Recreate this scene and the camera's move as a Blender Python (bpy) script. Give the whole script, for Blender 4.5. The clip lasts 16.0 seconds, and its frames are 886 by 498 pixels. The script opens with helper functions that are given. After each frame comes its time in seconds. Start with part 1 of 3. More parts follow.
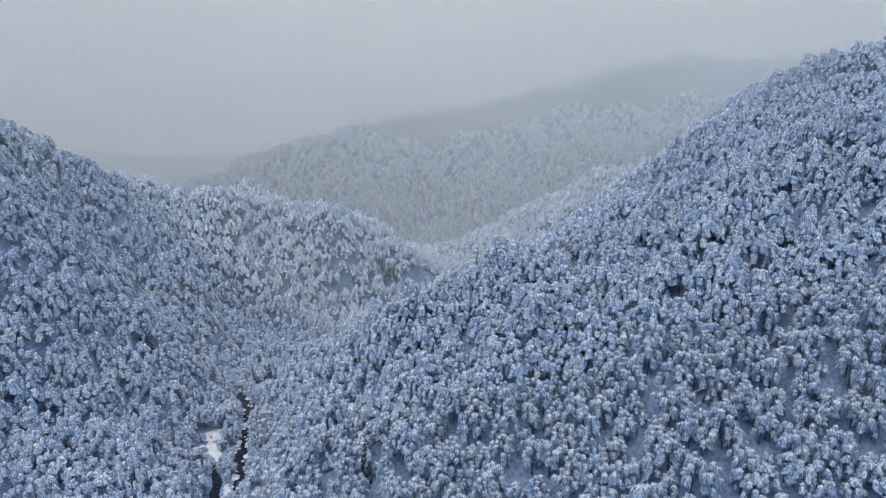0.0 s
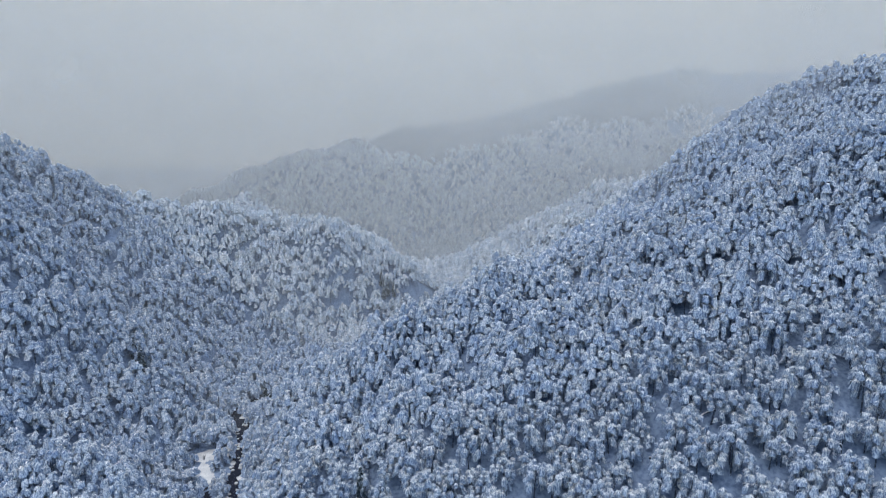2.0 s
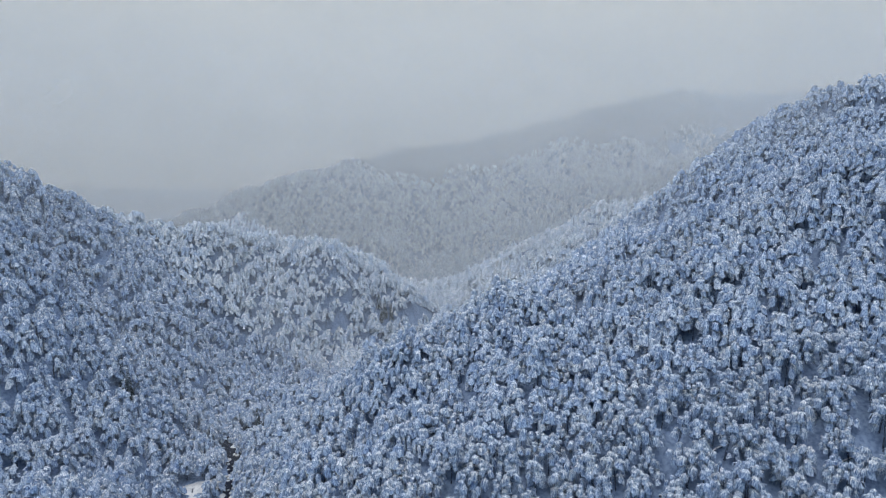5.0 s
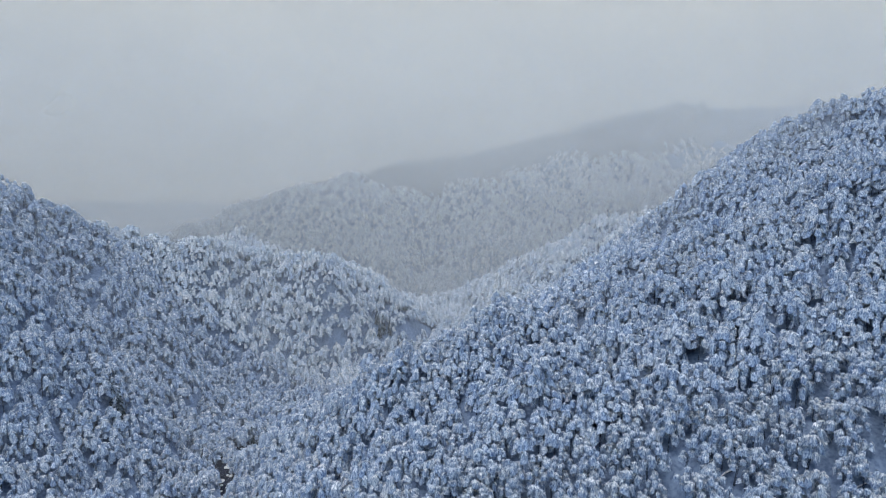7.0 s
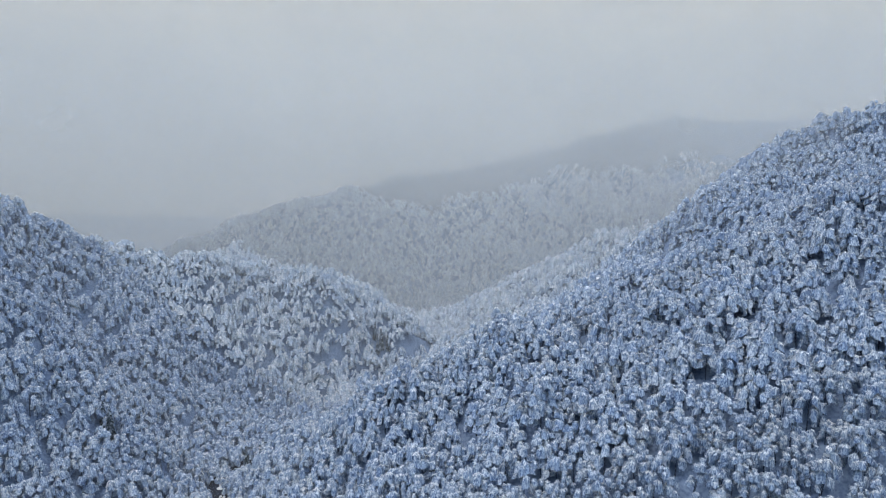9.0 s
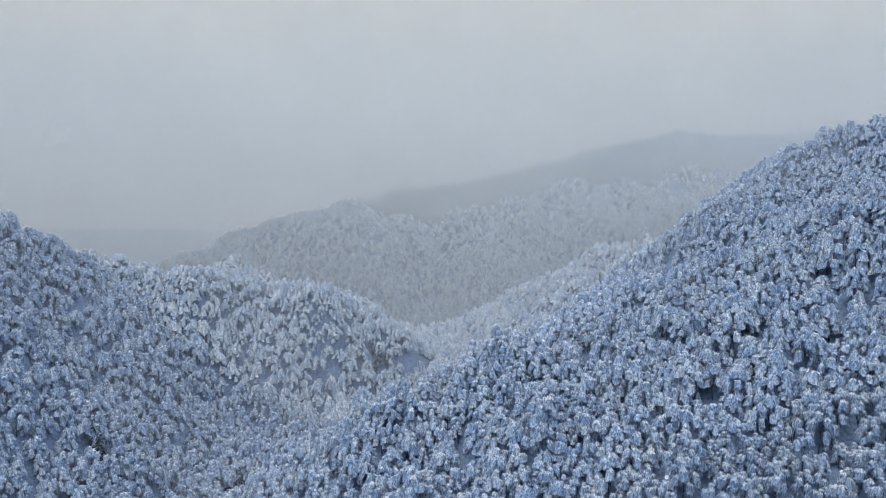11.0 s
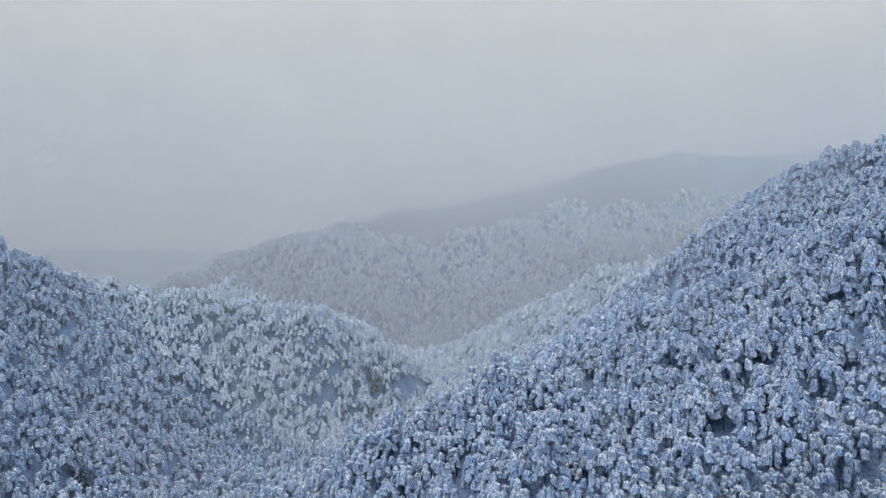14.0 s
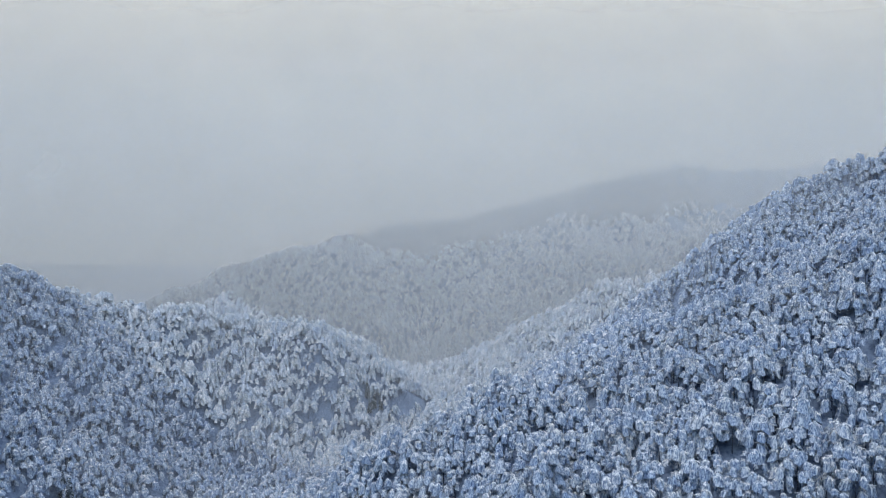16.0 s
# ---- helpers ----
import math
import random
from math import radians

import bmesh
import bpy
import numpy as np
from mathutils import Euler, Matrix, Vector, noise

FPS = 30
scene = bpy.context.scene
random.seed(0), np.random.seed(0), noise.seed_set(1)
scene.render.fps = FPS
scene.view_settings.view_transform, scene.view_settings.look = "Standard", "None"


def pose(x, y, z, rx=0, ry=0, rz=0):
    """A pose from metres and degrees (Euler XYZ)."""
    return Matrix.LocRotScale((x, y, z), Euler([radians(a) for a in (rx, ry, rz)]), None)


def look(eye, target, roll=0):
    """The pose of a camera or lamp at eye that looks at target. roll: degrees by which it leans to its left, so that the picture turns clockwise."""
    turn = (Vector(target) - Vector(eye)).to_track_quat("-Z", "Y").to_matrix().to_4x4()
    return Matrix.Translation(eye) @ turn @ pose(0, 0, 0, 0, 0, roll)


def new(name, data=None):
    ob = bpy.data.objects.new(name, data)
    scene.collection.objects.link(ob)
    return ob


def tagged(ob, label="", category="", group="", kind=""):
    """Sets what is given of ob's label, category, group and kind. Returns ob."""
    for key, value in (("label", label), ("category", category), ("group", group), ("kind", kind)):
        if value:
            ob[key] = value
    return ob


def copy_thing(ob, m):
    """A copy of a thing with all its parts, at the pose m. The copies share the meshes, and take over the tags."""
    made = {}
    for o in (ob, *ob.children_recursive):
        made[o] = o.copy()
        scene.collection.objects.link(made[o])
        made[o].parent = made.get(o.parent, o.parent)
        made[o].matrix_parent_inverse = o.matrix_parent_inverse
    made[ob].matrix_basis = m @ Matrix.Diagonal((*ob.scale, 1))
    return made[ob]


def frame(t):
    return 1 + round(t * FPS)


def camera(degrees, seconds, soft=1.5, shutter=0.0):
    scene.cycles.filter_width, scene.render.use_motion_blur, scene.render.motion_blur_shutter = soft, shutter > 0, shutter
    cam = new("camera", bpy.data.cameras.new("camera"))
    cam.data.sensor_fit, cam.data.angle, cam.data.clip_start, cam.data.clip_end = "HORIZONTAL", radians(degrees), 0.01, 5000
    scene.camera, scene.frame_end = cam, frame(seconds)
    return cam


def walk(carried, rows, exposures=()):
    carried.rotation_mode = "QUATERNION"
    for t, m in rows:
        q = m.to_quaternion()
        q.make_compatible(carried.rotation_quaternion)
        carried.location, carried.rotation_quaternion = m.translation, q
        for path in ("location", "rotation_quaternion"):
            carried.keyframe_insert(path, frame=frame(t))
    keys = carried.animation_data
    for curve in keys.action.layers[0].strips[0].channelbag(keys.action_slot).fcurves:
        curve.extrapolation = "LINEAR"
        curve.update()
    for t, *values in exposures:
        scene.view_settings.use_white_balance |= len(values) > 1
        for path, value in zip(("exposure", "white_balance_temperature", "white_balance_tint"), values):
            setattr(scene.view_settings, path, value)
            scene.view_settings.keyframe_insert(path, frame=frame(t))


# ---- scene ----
# An open winter valley: wooded hills under snow and fog, seen from a slow drone that glides forward and tilts up.
cam = camera(70, 16.0, soft=1.1)


def glide(t):
    """The drone's place and tilt at t seconds."""
    s = t / 16.0
    q = s * (1 - s)
    x = 2.71 * s - 0.83 * q
    y = 40.95 * s + 0.98 * q
    tilt = -12.36 + 9.77 * s - 0.35 * q
    return t, pose(x, y, 150.0 - 0.2 * q, 90 + tilt, 0, -0.34 * s + 0.05 * q)


walk(cam, [glide(float(t)) for t in range(0, 17)], exposures=[(0.0, 0.25, 6400, 7), (16.0, 0.24, 6400, 7)])

# ---- world, sun ----
world = bpy.data.worlds.new("overcast")
scene.world = world
world.use_nodes = True
wn = world.node_tree
sky = wn.nodes.new("ShaderNodeTexSky")
sky.sky_type = "NISHITA"
sky.sun_disc = False
sky.sun_elevation = radians(79)
sky.sun_rotation = radians(-120)
sky.air_density = 1.3
sky.dust_density = 1.0
wn.nodes["Background"].inputs["Strength"].default_value = 0.14
wn.links.new(sky.outputs[0], wn.nodes["Background"].inputs["Color"])

sun = new("sun", bpy.data.lights.new("sun", "SUN"))
sun.data.energy = 2.2
sun.data.angle = radians(80)
sun.data.color = (1.0, 0.96, 0.9)
sun.matrix_world = look((-70, -40, 430), (0, 0, 0))


# ---- materials ----
def material(name):
    m = bpy.data.materials.new(name)
    m.use_nodes = True
    nt = m.node_tree
    return m, nt, nt.nodes["Principled BSDF"]


def add(nt, kind, **inputs):
    n = nt.nodes.new(kind)
    for k, v in inputs.items():
        n.inputs[k.replace("_", " ")].default_value = v
    return n


def ramp(nt, source, stops):
    r = nt.nodes.new("ShaderNodeValToRGB")
    while len(r.color_ramp.elements) < len(stops):
        r.color_ramp.elements.new(0.5)
    for e, (at, c) in zip(r.color_ramp.elements, stops):
        e.position, e.color = at, (*c, 1)
    nt.links.new(source, r.inputs[0])
    return r


def noise_tex(nt, scale, detail=3.0, coords="Object"):
    c = nt.nodes.new("ShaderNodeTexCoord")
    n = add(nt, "ShaderNodeTexNoise", Scale=scale, Detail=detail)
    nt.links.new(c.outputs[coords], n.inputs["Vector"])
    return n


def mixed(nt, fac, a, b, blend="MIX"):
    m = nt.nodes.new("ShaderNodeMix")
    m.data_type, m.blend_type = "RGBA", blend
    for value, socket in ((fac, m.inputs[0]), (a, m.inputs[6]), (b, m.inputs[7])):
        if isinstance(value, (int, float)):
            socket.default_value = value
        elif isinstance(value, tuple):
            socket.default_value = (*value, 1)
        else:
            nt.links.new(value, socket)
    return m.outputs[2]


def bumped(nt, bsdf, source, strength, distance):
    b = add(nt, "ShaderNodeBump", Strength=strength, Distance=distance)
    nt.links.new(source, b.inputs["Height"])
    nt.links.new(b.outputs[0], bsdf.inputs["Normal"])


def snow_load_material(name, stops, gap_shade):
    """Snow and hoar frost on twigs: each bough its own mix of white snow and frosted wood, with dark streaks that paint
    in bare twigs and the shade between the hanging strands.
    """
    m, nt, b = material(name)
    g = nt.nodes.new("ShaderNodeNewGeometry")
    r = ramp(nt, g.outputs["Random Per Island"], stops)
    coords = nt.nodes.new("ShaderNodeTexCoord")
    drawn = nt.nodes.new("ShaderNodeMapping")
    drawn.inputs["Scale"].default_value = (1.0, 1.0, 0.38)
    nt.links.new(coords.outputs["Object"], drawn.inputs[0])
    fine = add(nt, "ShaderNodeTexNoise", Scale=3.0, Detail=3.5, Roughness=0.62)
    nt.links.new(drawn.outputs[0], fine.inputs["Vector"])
    spots = ramp(nt, fine.outputs[0], [(0.38, gap_shade), (0.57, (1, 1, 1))])
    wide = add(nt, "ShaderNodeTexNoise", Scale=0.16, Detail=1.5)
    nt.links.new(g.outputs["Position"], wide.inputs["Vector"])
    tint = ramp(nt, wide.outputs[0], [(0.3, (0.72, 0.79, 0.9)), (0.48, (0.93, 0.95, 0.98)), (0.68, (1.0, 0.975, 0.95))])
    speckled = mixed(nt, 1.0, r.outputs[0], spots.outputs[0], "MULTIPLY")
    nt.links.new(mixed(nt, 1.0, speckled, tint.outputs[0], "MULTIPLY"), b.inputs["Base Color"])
    b.inputs["Roughness"].default_value = 0.9
    b.inputs["Specular IOR Level"].default_value = 0.1
    bumped(nt, b, fine.outputs[0], 0.9, 0.35)
    return m


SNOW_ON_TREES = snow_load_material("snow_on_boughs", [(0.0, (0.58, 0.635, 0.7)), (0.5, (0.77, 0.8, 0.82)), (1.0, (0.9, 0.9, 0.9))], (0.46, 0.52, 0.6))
# frosted twigs, with the blue of the crown's shaded parts mixed into the colour
FROST = snow_load_material("shaded_frost_sprays", [(0.0, (0.38, 0.465, 0.585)), (0.5, (0.51, 0.59, 0.685)), (1.0, (0.67, 0.72, 0.775))], (0.24, 0.31, 0.45))
# the same frost in lighter tones: brightness painted in for the distant woods
BRIGHT_FROST = snow_load_material("brightened_frost", [(0.0, (0.52, 0.585, 0.66)), (0.5, (0.66, 0.705, 0.75)), (1.0, (0.82, 0.835, 0.85))], (0.40, 0.46, 0.545))
SNOW_ON_FIRS = snow_load_material("snow_on_needles", [
    (0.0, (0.04, 0.05, 0.055)), (0.45, (0.11, 0.135, 0.15)), (0.75, (0.36, 0.4, 0.45)), (1.0, (0.7, 0.73, 0.77))], (0.3, 0.36, 0.4))


def bark_material():
    m, nt, b = material("bark")
    n = noise_tex(nt, 3.0, 5)
    # frosted bark; its blue cast is the wood's cold shade put into colour
    r = ramp(nt, n.outputs[0], [(0.35, (0.022, 0.03, 0.05)), (0.55, (0.055, 0.072, 0.115)), (0.68, (0.36, 0.43, 0.55))])
    nt.links.new(r.outputs[0], b.inputs["Base Color"])
    b.inputs["Roughness"].default_value = 0.9
    bumped(nt, b, n.outputs[0], 0.6, 0.05)
    return m


BARK = bark_material()


def twig_material():
    m, nt, b = material("frosted_twig")
    g = nt.nodes.new("ShaderNodeNewGeometry")
    # the low tones carry the deep blue of shade inside the crowns
    r = ramp(nt, g.outputs["Random Per Island"], [(0.0, (0.08, 0.12, 0.2)), (0.3, (0.32, 0.41, 0.54)), (1.0, (0.7, 0.73, 0.77))])
    nt.links.new(r.outputs[0], b.inputs["Base Color"])
    b.inputs["Roughness"].default_value = 0.9
    return m


TWIG = twig_material()


def ground_material():
    m, nt, b = material("shaded_forest_snow")
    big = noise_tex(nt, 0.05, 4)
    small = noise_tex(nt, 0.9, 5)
    # thin litter on snow; the trees' blue shade is painted into these tones
    litter_shade = ramp(nt, small.outputs[0], [(0.3, (0.1, 0.15, 0.25)), (0.62, (0.22, 0.29, 0.41))])
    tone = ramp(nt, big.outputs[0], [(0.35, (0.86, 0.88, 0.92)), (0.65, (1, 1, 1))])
    nt.links.new(mixed(nt, 1.0, litter_shade.outputs[0], tone.outputs[0], "MULTIPLY"), b.inputs["Base Color"])
    b.inputs["Roughness"].default_value = 0.8
    bumped(nt, b, small.outputs[0], 0.25, 0.3)
    return m


GROUND = ground_material()


def clean_snow_material():
    m, nt, b = material("open_snow")
    n = noise_tex(nt, 0.35, 5)
    r = ramp(nt, n.outputs[0], [(0.3, (0.44, 0.45, 0.47)), (0.6, (0.6, 0.6, 0.6))])
    nt.links.new(r.outputs[0], b.inputs["Base Color"])
    b.inputs["Roughness"].default_value = 0.7
    bumped(nt, b, n.outputs[0], 0.5, 0.5)
    return m


OPEN_SNOW = clean_snow_material()


def water_material():
    m, nt, b = material("stream_water")
    n = noise_tex(nt, 0.8, 5)
    r = ramp(nt, n.outputs[0], [(0.4, (0.003, 0.005, 0.014)), (0.7, (0.012, 0.015, 0.034))])
    nt.links.new(r.outputs[0], b.inputs["Base Color"])
    b.inputs["Roughness"].default_value = 0.5
    b.inputs["Specular IOR Level"].default_value = 0.05
    bumped(nt, b, n.outputs[0], 0.4, 0.1)
    return m


WATER = water_material()


def fog_material(name, low, high, top):
    """Fog: lets most light through and scatters the rest; thicker towards the clouds, in drifts, and gone above its top."""
    m, nt, b = material(name)
    nt.nodes.remove(b)
    at = nt.nodes.new("ShaderNodeNewGeometry")
    xyz = nt.nodes.new("ShaderNodeSeparateXYZ")
    nt.links.new(at.outputs["Position"], xyz.inputs[0])
    up = add(nt, "ShaderNodeMapRange", From_Min=80.0, From_Max=215.0, To_Min=low, To_Max=high)
    up.interpolation_type = "SMOOTHSTEP"
    nt.links.new(xyz.outputs["Z"], up.inputs[0])
    drift = noise_tex(nt, 0.009, 4)
    patch = add(nt, "ShaderNodeMapRange", From_Min=0.3, From_Max=0.7, To_Min=0.88, To_Max=1.12)
    nt.links.new(drift.outputs[0], patch.inputs[0])
    cover = nt.nodes.new("ShaderNodeMath")
    cover.operation, cover.use_clamp = "MULTIPLY", True
    nt.links.new(up.outputs[0], cover.inputs[0])
    nt.links.new(patch.outputs[0], cover.inputs[1])
    thin = add(nt, "ShaderNodeMapRange", From_Min=top - 150.0, From_Max=top, To_Min=1.0, To_Max=0.0)
    thin.interpolation_type = "SMOOTHSTEP"
    nt.links.new(xyz.outputs["Z"], thin.inputs[0])
    faded = nt.nodes.new("ShaderNodeMath")
    faded.operation = "MULTIPLY"
    nt.links.new(cover.outputs[0], faded.inputs[0])
    nt.links.new(thin.outputs[0], faded.inputs[1])
    front = add(nt, "ShaderNodeBsdfDiffuse", Color=FOG_COLOUR)
    back = add(nt, "ShaderNodeBsdfTranslucent", Color=FOG_COLOUR)
    open_sky = add(nt, "ShaderNodeCombineXYZ", X=0.0, Y=-0.6, Z=0.8)  # droplets have no face: they gather the light from above
    nt.links.new(open_sky.outputs[0], front.inputs["Normal"])
    both = add(nt, "ShaderNodeMixShader", Fac=0.35)
    nt.links.new(front.outputs[0], both.inputs[1])
    nt.links.new(back.outputs[0], both.inputs[2])
    clear = nt.nodes.new("ShaderNodeBsdfTransparent")
    mix = nt.nodes.new("ShaderNodeMixShader")
    nt.links.new(faded.outputs[0], mix.inputs[0])
    nt.links.new(clear.outputs[0], mix.inputs[1])
    nt.links.new(both.outputs[0], mix.inputs[2])
    nt.links.new(mix.outputs[0], nt.nodes["Material Output"].inputs["Surface"])
    return m


FOG_COLOUR = (0.585, 0.61, 0.622, 1)


def cloud_material():
    """The closed grey sky behind all: it glows with daylight, brighter overhead and towards the veiled sun."""
    m, nt, b = material("cloud")
    nt.nodes.remove(b)
    at = nt.nodes.new("ShaderNodeNewGeometry")
    xyz = nt.nodes.new("ShaderNodeSeparateXYZ")
    nt.links.new(at.outputs["Position"], xyz.inputs[0])
    up = add(nt, "ShaderNodeMapRange", From_Min=0.0, From_Max=520.0)
    nt.links.new(xyz.outputs["Z"], up.inputs[0])
    drift = noise_tex(nt, 0.0025, 4)
    sway = add(nt, "ShaderNodeMapRange", From_Min=0.3, From_Max=0.7, To_Min=-0.12, To_Max=0.12)
    nt.links.new(drift.outputs[0], sway.inputs[0])
    total = nt.nodes.new("ShaderNodeMath")
    nt.links.new(up.outputs[0], total.inputs[0])
    nt.links.new(sway.outputs[0], total.inputs[1])
    away = nt.nodes.new("ShaderNodeVectorMath")
    away.operation = "DISTANCE"
    away.inputs[1].default_value = (0.0, 1500.0, 480.0)
    nt.links.new(at.outputs["Position"], away.inputs[0])
    veiled = add(nt, "ShaderNodeMapRange", From_Min=100.0, From_Max=950.0, To_Min=0.12, To_Max=-0.2)
    veiled.interpolation_type = "SMOOTHSTEP"
    nt.links.new(away.outputs["Value"], veiled.inputs[0])
    glare = nt.nodes.new("ShaderNodeMath")
    nt.links.new(total.outputs[0], glare.inputs[0])
    nt.links.new(veiled.outputs[0], glare.inputs[1])
    tone = ramp(nt, glare.outputs[0], [(0.0, (0.37, 0.365, 0.35)), (0.35, (0.43, 0.42, 0.4)), (0.85, (0.77, 0.72, 0.62))])
    glow = add(nt, "ShaderNodeEmission", Strength=1.0)
    nt.links.new(tone.outputs[0], glow.inputs["Color"])
    nt.links.new(glow.outputs[0], nt.nodes["Material Output"].inputs["Surface"])
    return m


def stone_material():
    m, nt, b = material("wet_stone")
    n = noise_tex(nt, 1.5, 5)
    r = ramp(nt, n.outputs[0], [(0.35, (0.03, 0.03, 0.035)), (0.7, (0.14, 0.13, 0.13))])
    nt.links.new(r.outputs[0], b.inputs["Base Color"])
    b.inputs["Roughness"].default_value = 0.6
    bumped(nt, b, n.outputs[0], 0.7, 0.1)
    return m


STONE = stone_material()


# ---- mesh helpers ----
def mesh_of(name, verts, tris, mats, slots=None, smooth=True):
    """A triangle mesh from arrays."""
    me = bpy.data.meshes.new(name)
    n = len(tris)
    me.vertices.add(len(verts))
    me.vertices.foreach_set("co", np.ascontiguousarray(verts, dtype=np.float32).ravel())
    me.loops.add(3 * n)
    me.loops.foreach_set("vertex_index", np.ascontiguousarray(tris, dtype=np.int32).ravel())
    me.polygons.add(n)
    me.polygons.foreach_set("loop_start", np.arange(0, 3 * n, 3, dtype=np.int32))
    if slots is not None:
        me.polygons.foreach_set("material_index", np.ascontiguousarray(slots, dtype=np.int32))
    me.polygons.foreach_set("use_smooth", np.full(n, smooth))
    for m in mats:
        me.materials.append(m)
    me.update(calc_edges=True)
    me.validate()
    return me


def joined(pieces):
    """Several (verts, tris) as one."""
    vs, ts, at = [], [], 0
    for v, f in pieces:
        vs.append(v)
        ts.append(f + at)
        at += len(v)
    return np.concatenate(vs), np.concatenate(ts)


# ---- the lie of the land ----
def ridge(x, y, crest, left, right, r):
    """Height of a ridge with its crest along the nodes (x, y, z): it falls by the slopes left and right of the way, rounded over r metres."""
    height = np.full(x.shape, -1e9)
    for (ax, ay, az), (bx, by, bz) in zip(crest, crest[1:]):
        dx, dy = bx - ax, by - ay
        long = math.hypot(dx, dy)
        s = np.clip(((x - ax) * dx + (y - ay) * dy) / long ** 2, 0, 1)
        px, py = x - ax - s * dx, y - ay - s * dy
        d = np.hypot(px, py)
        side = (dx * py - dy * px) / long / np.maximum(d, 1e-6)
        slope = right + (left - right) * (0.5 + 0.5 * side)
        height = np.maximum(height, az + s * (bz - az) - slope * (np.sqrt(d * d + r * r) - r))
    return height


SPUR = [(-82, 262, 8), (-56, 258, 32), (-37, 259, 51), (-4, 246, 75), (4, 250, 77), (42, 244, 88), (79, 287, 100), (111, 335, 113), (152, 326, 147), (179, 355, 161), (285, 308, 207), (600, 459, 290)]
SPUR_RIB = [(17, 189, 64), (39, 211, 75), (99, 219, 107), (164, 246, 141), (220, 329, 158)]
SIDE_SPUR = [(-22, 560, 13), (72, 535, 52), (143, 509, 99), (260, 469, 125), (450, 460, 150)]
BACK_WALL = [(-30, 790, 22), (75, 760, 45), (168, 727, 110), (300, 713, 135), (600, 680, 170)]
LEFT_HILL = [(-700, 150, 380), (-398, 252, 237), (-267, 279, 191), (-204, 352, 113), (-201, 346, 113), (-190, 384, 104), (-128, 422, 82)]
KNOLL = [(-151, 400, 93), (-109, 433, 79), (-81, 432, 83), (-49, 449, 59), (-29, 444, 43), (-5, 450, 14)]
FAR_HILL = [(-330, 590, 0), (-270, 615, 28), (-218, 645, 69), (-180, 659, 101), (-130, 735, 118), (-85, 790, 127), (-40, 820, 136), (60, 845, 152), (170, 850, 180), (320, 880, 215), (700, 1000, 240)]
BENCH = [(-270, 130, 85), (-165, 180, 38), (-123, 196, 37)]
VALLEY = [(-76, -200), (-73.5, 196), (-76.5, 216), (-81.3, 228), (-84, 239), (-84.5, 249), (-89.5, 263), (-97, 290), (-85, 318), (-60, 350), (-35, 400), (-8, 450), (-5, 520), (-28, 600), (-30, 720)]


def stream_x(y):
    ys, xs = [p[1] for p in VALLEY], [p[0] for p in VALLEY]
    return np.interp(y, ys, xs) + 0.7 * np.sin(y / 5.1) + 0.5 * np.sin(y / 2.7 + 1)


def stream_half(y):
    return 2.4 + 0.4 * np.sin(y / 9.0 + 1.0) + 0.35 * np.sin(y / 3.3)


def arm_x(y):
    """The side arm of the stream that widens to a pool."""
    return np.interp(y, (180, 196, 206, 212, 220, 229), (-77, -80.5, -83.2, -84.8, -87.5, -93.0)) + 0.4 * np.sin(y / 2.1)


def arm_half(y):
    return np.interp(y, (180, 200, 214, 220, 224, 229), (2.4, 2.5, 2.6, 2.2, 0.9, 0.05)) + 0.25 * np.sin(np.asarray(y) / 1.7)


def channel(x, y):
    """How far from the middle of the nearest water: one at its edge."""
    main = np.abs(x - stream_x(y)) / stream_half(y)
    side = np.abs(x - arm_x(y)) / np.maximum(arm_half(y), 0.05)
    return np.where((y > 180) & (y < 229), np.minimum(main, side), main)


def floor_z(y):
    return 8.0 + 0.025 * np.asarray(y, dtype=float)


wave = random.Random(7)
WAVES = [(w, wave.uniform(0, 6.28), wave.uniform(0, 6.28), a) for w, a in ((95, 3.0), (62, 2.2), (40, 1.5), (27, 1.0), (17, 0.6), (9, 0.25)) for _ in range(2)]


def rough(x, y):
    z = 0.0
    for w, turn, at, a in WAVES:
        z = z + a * np.sin((x * math.cos(turn) + y * math.sin(turn)) * 6.283 / w + at)
    return z


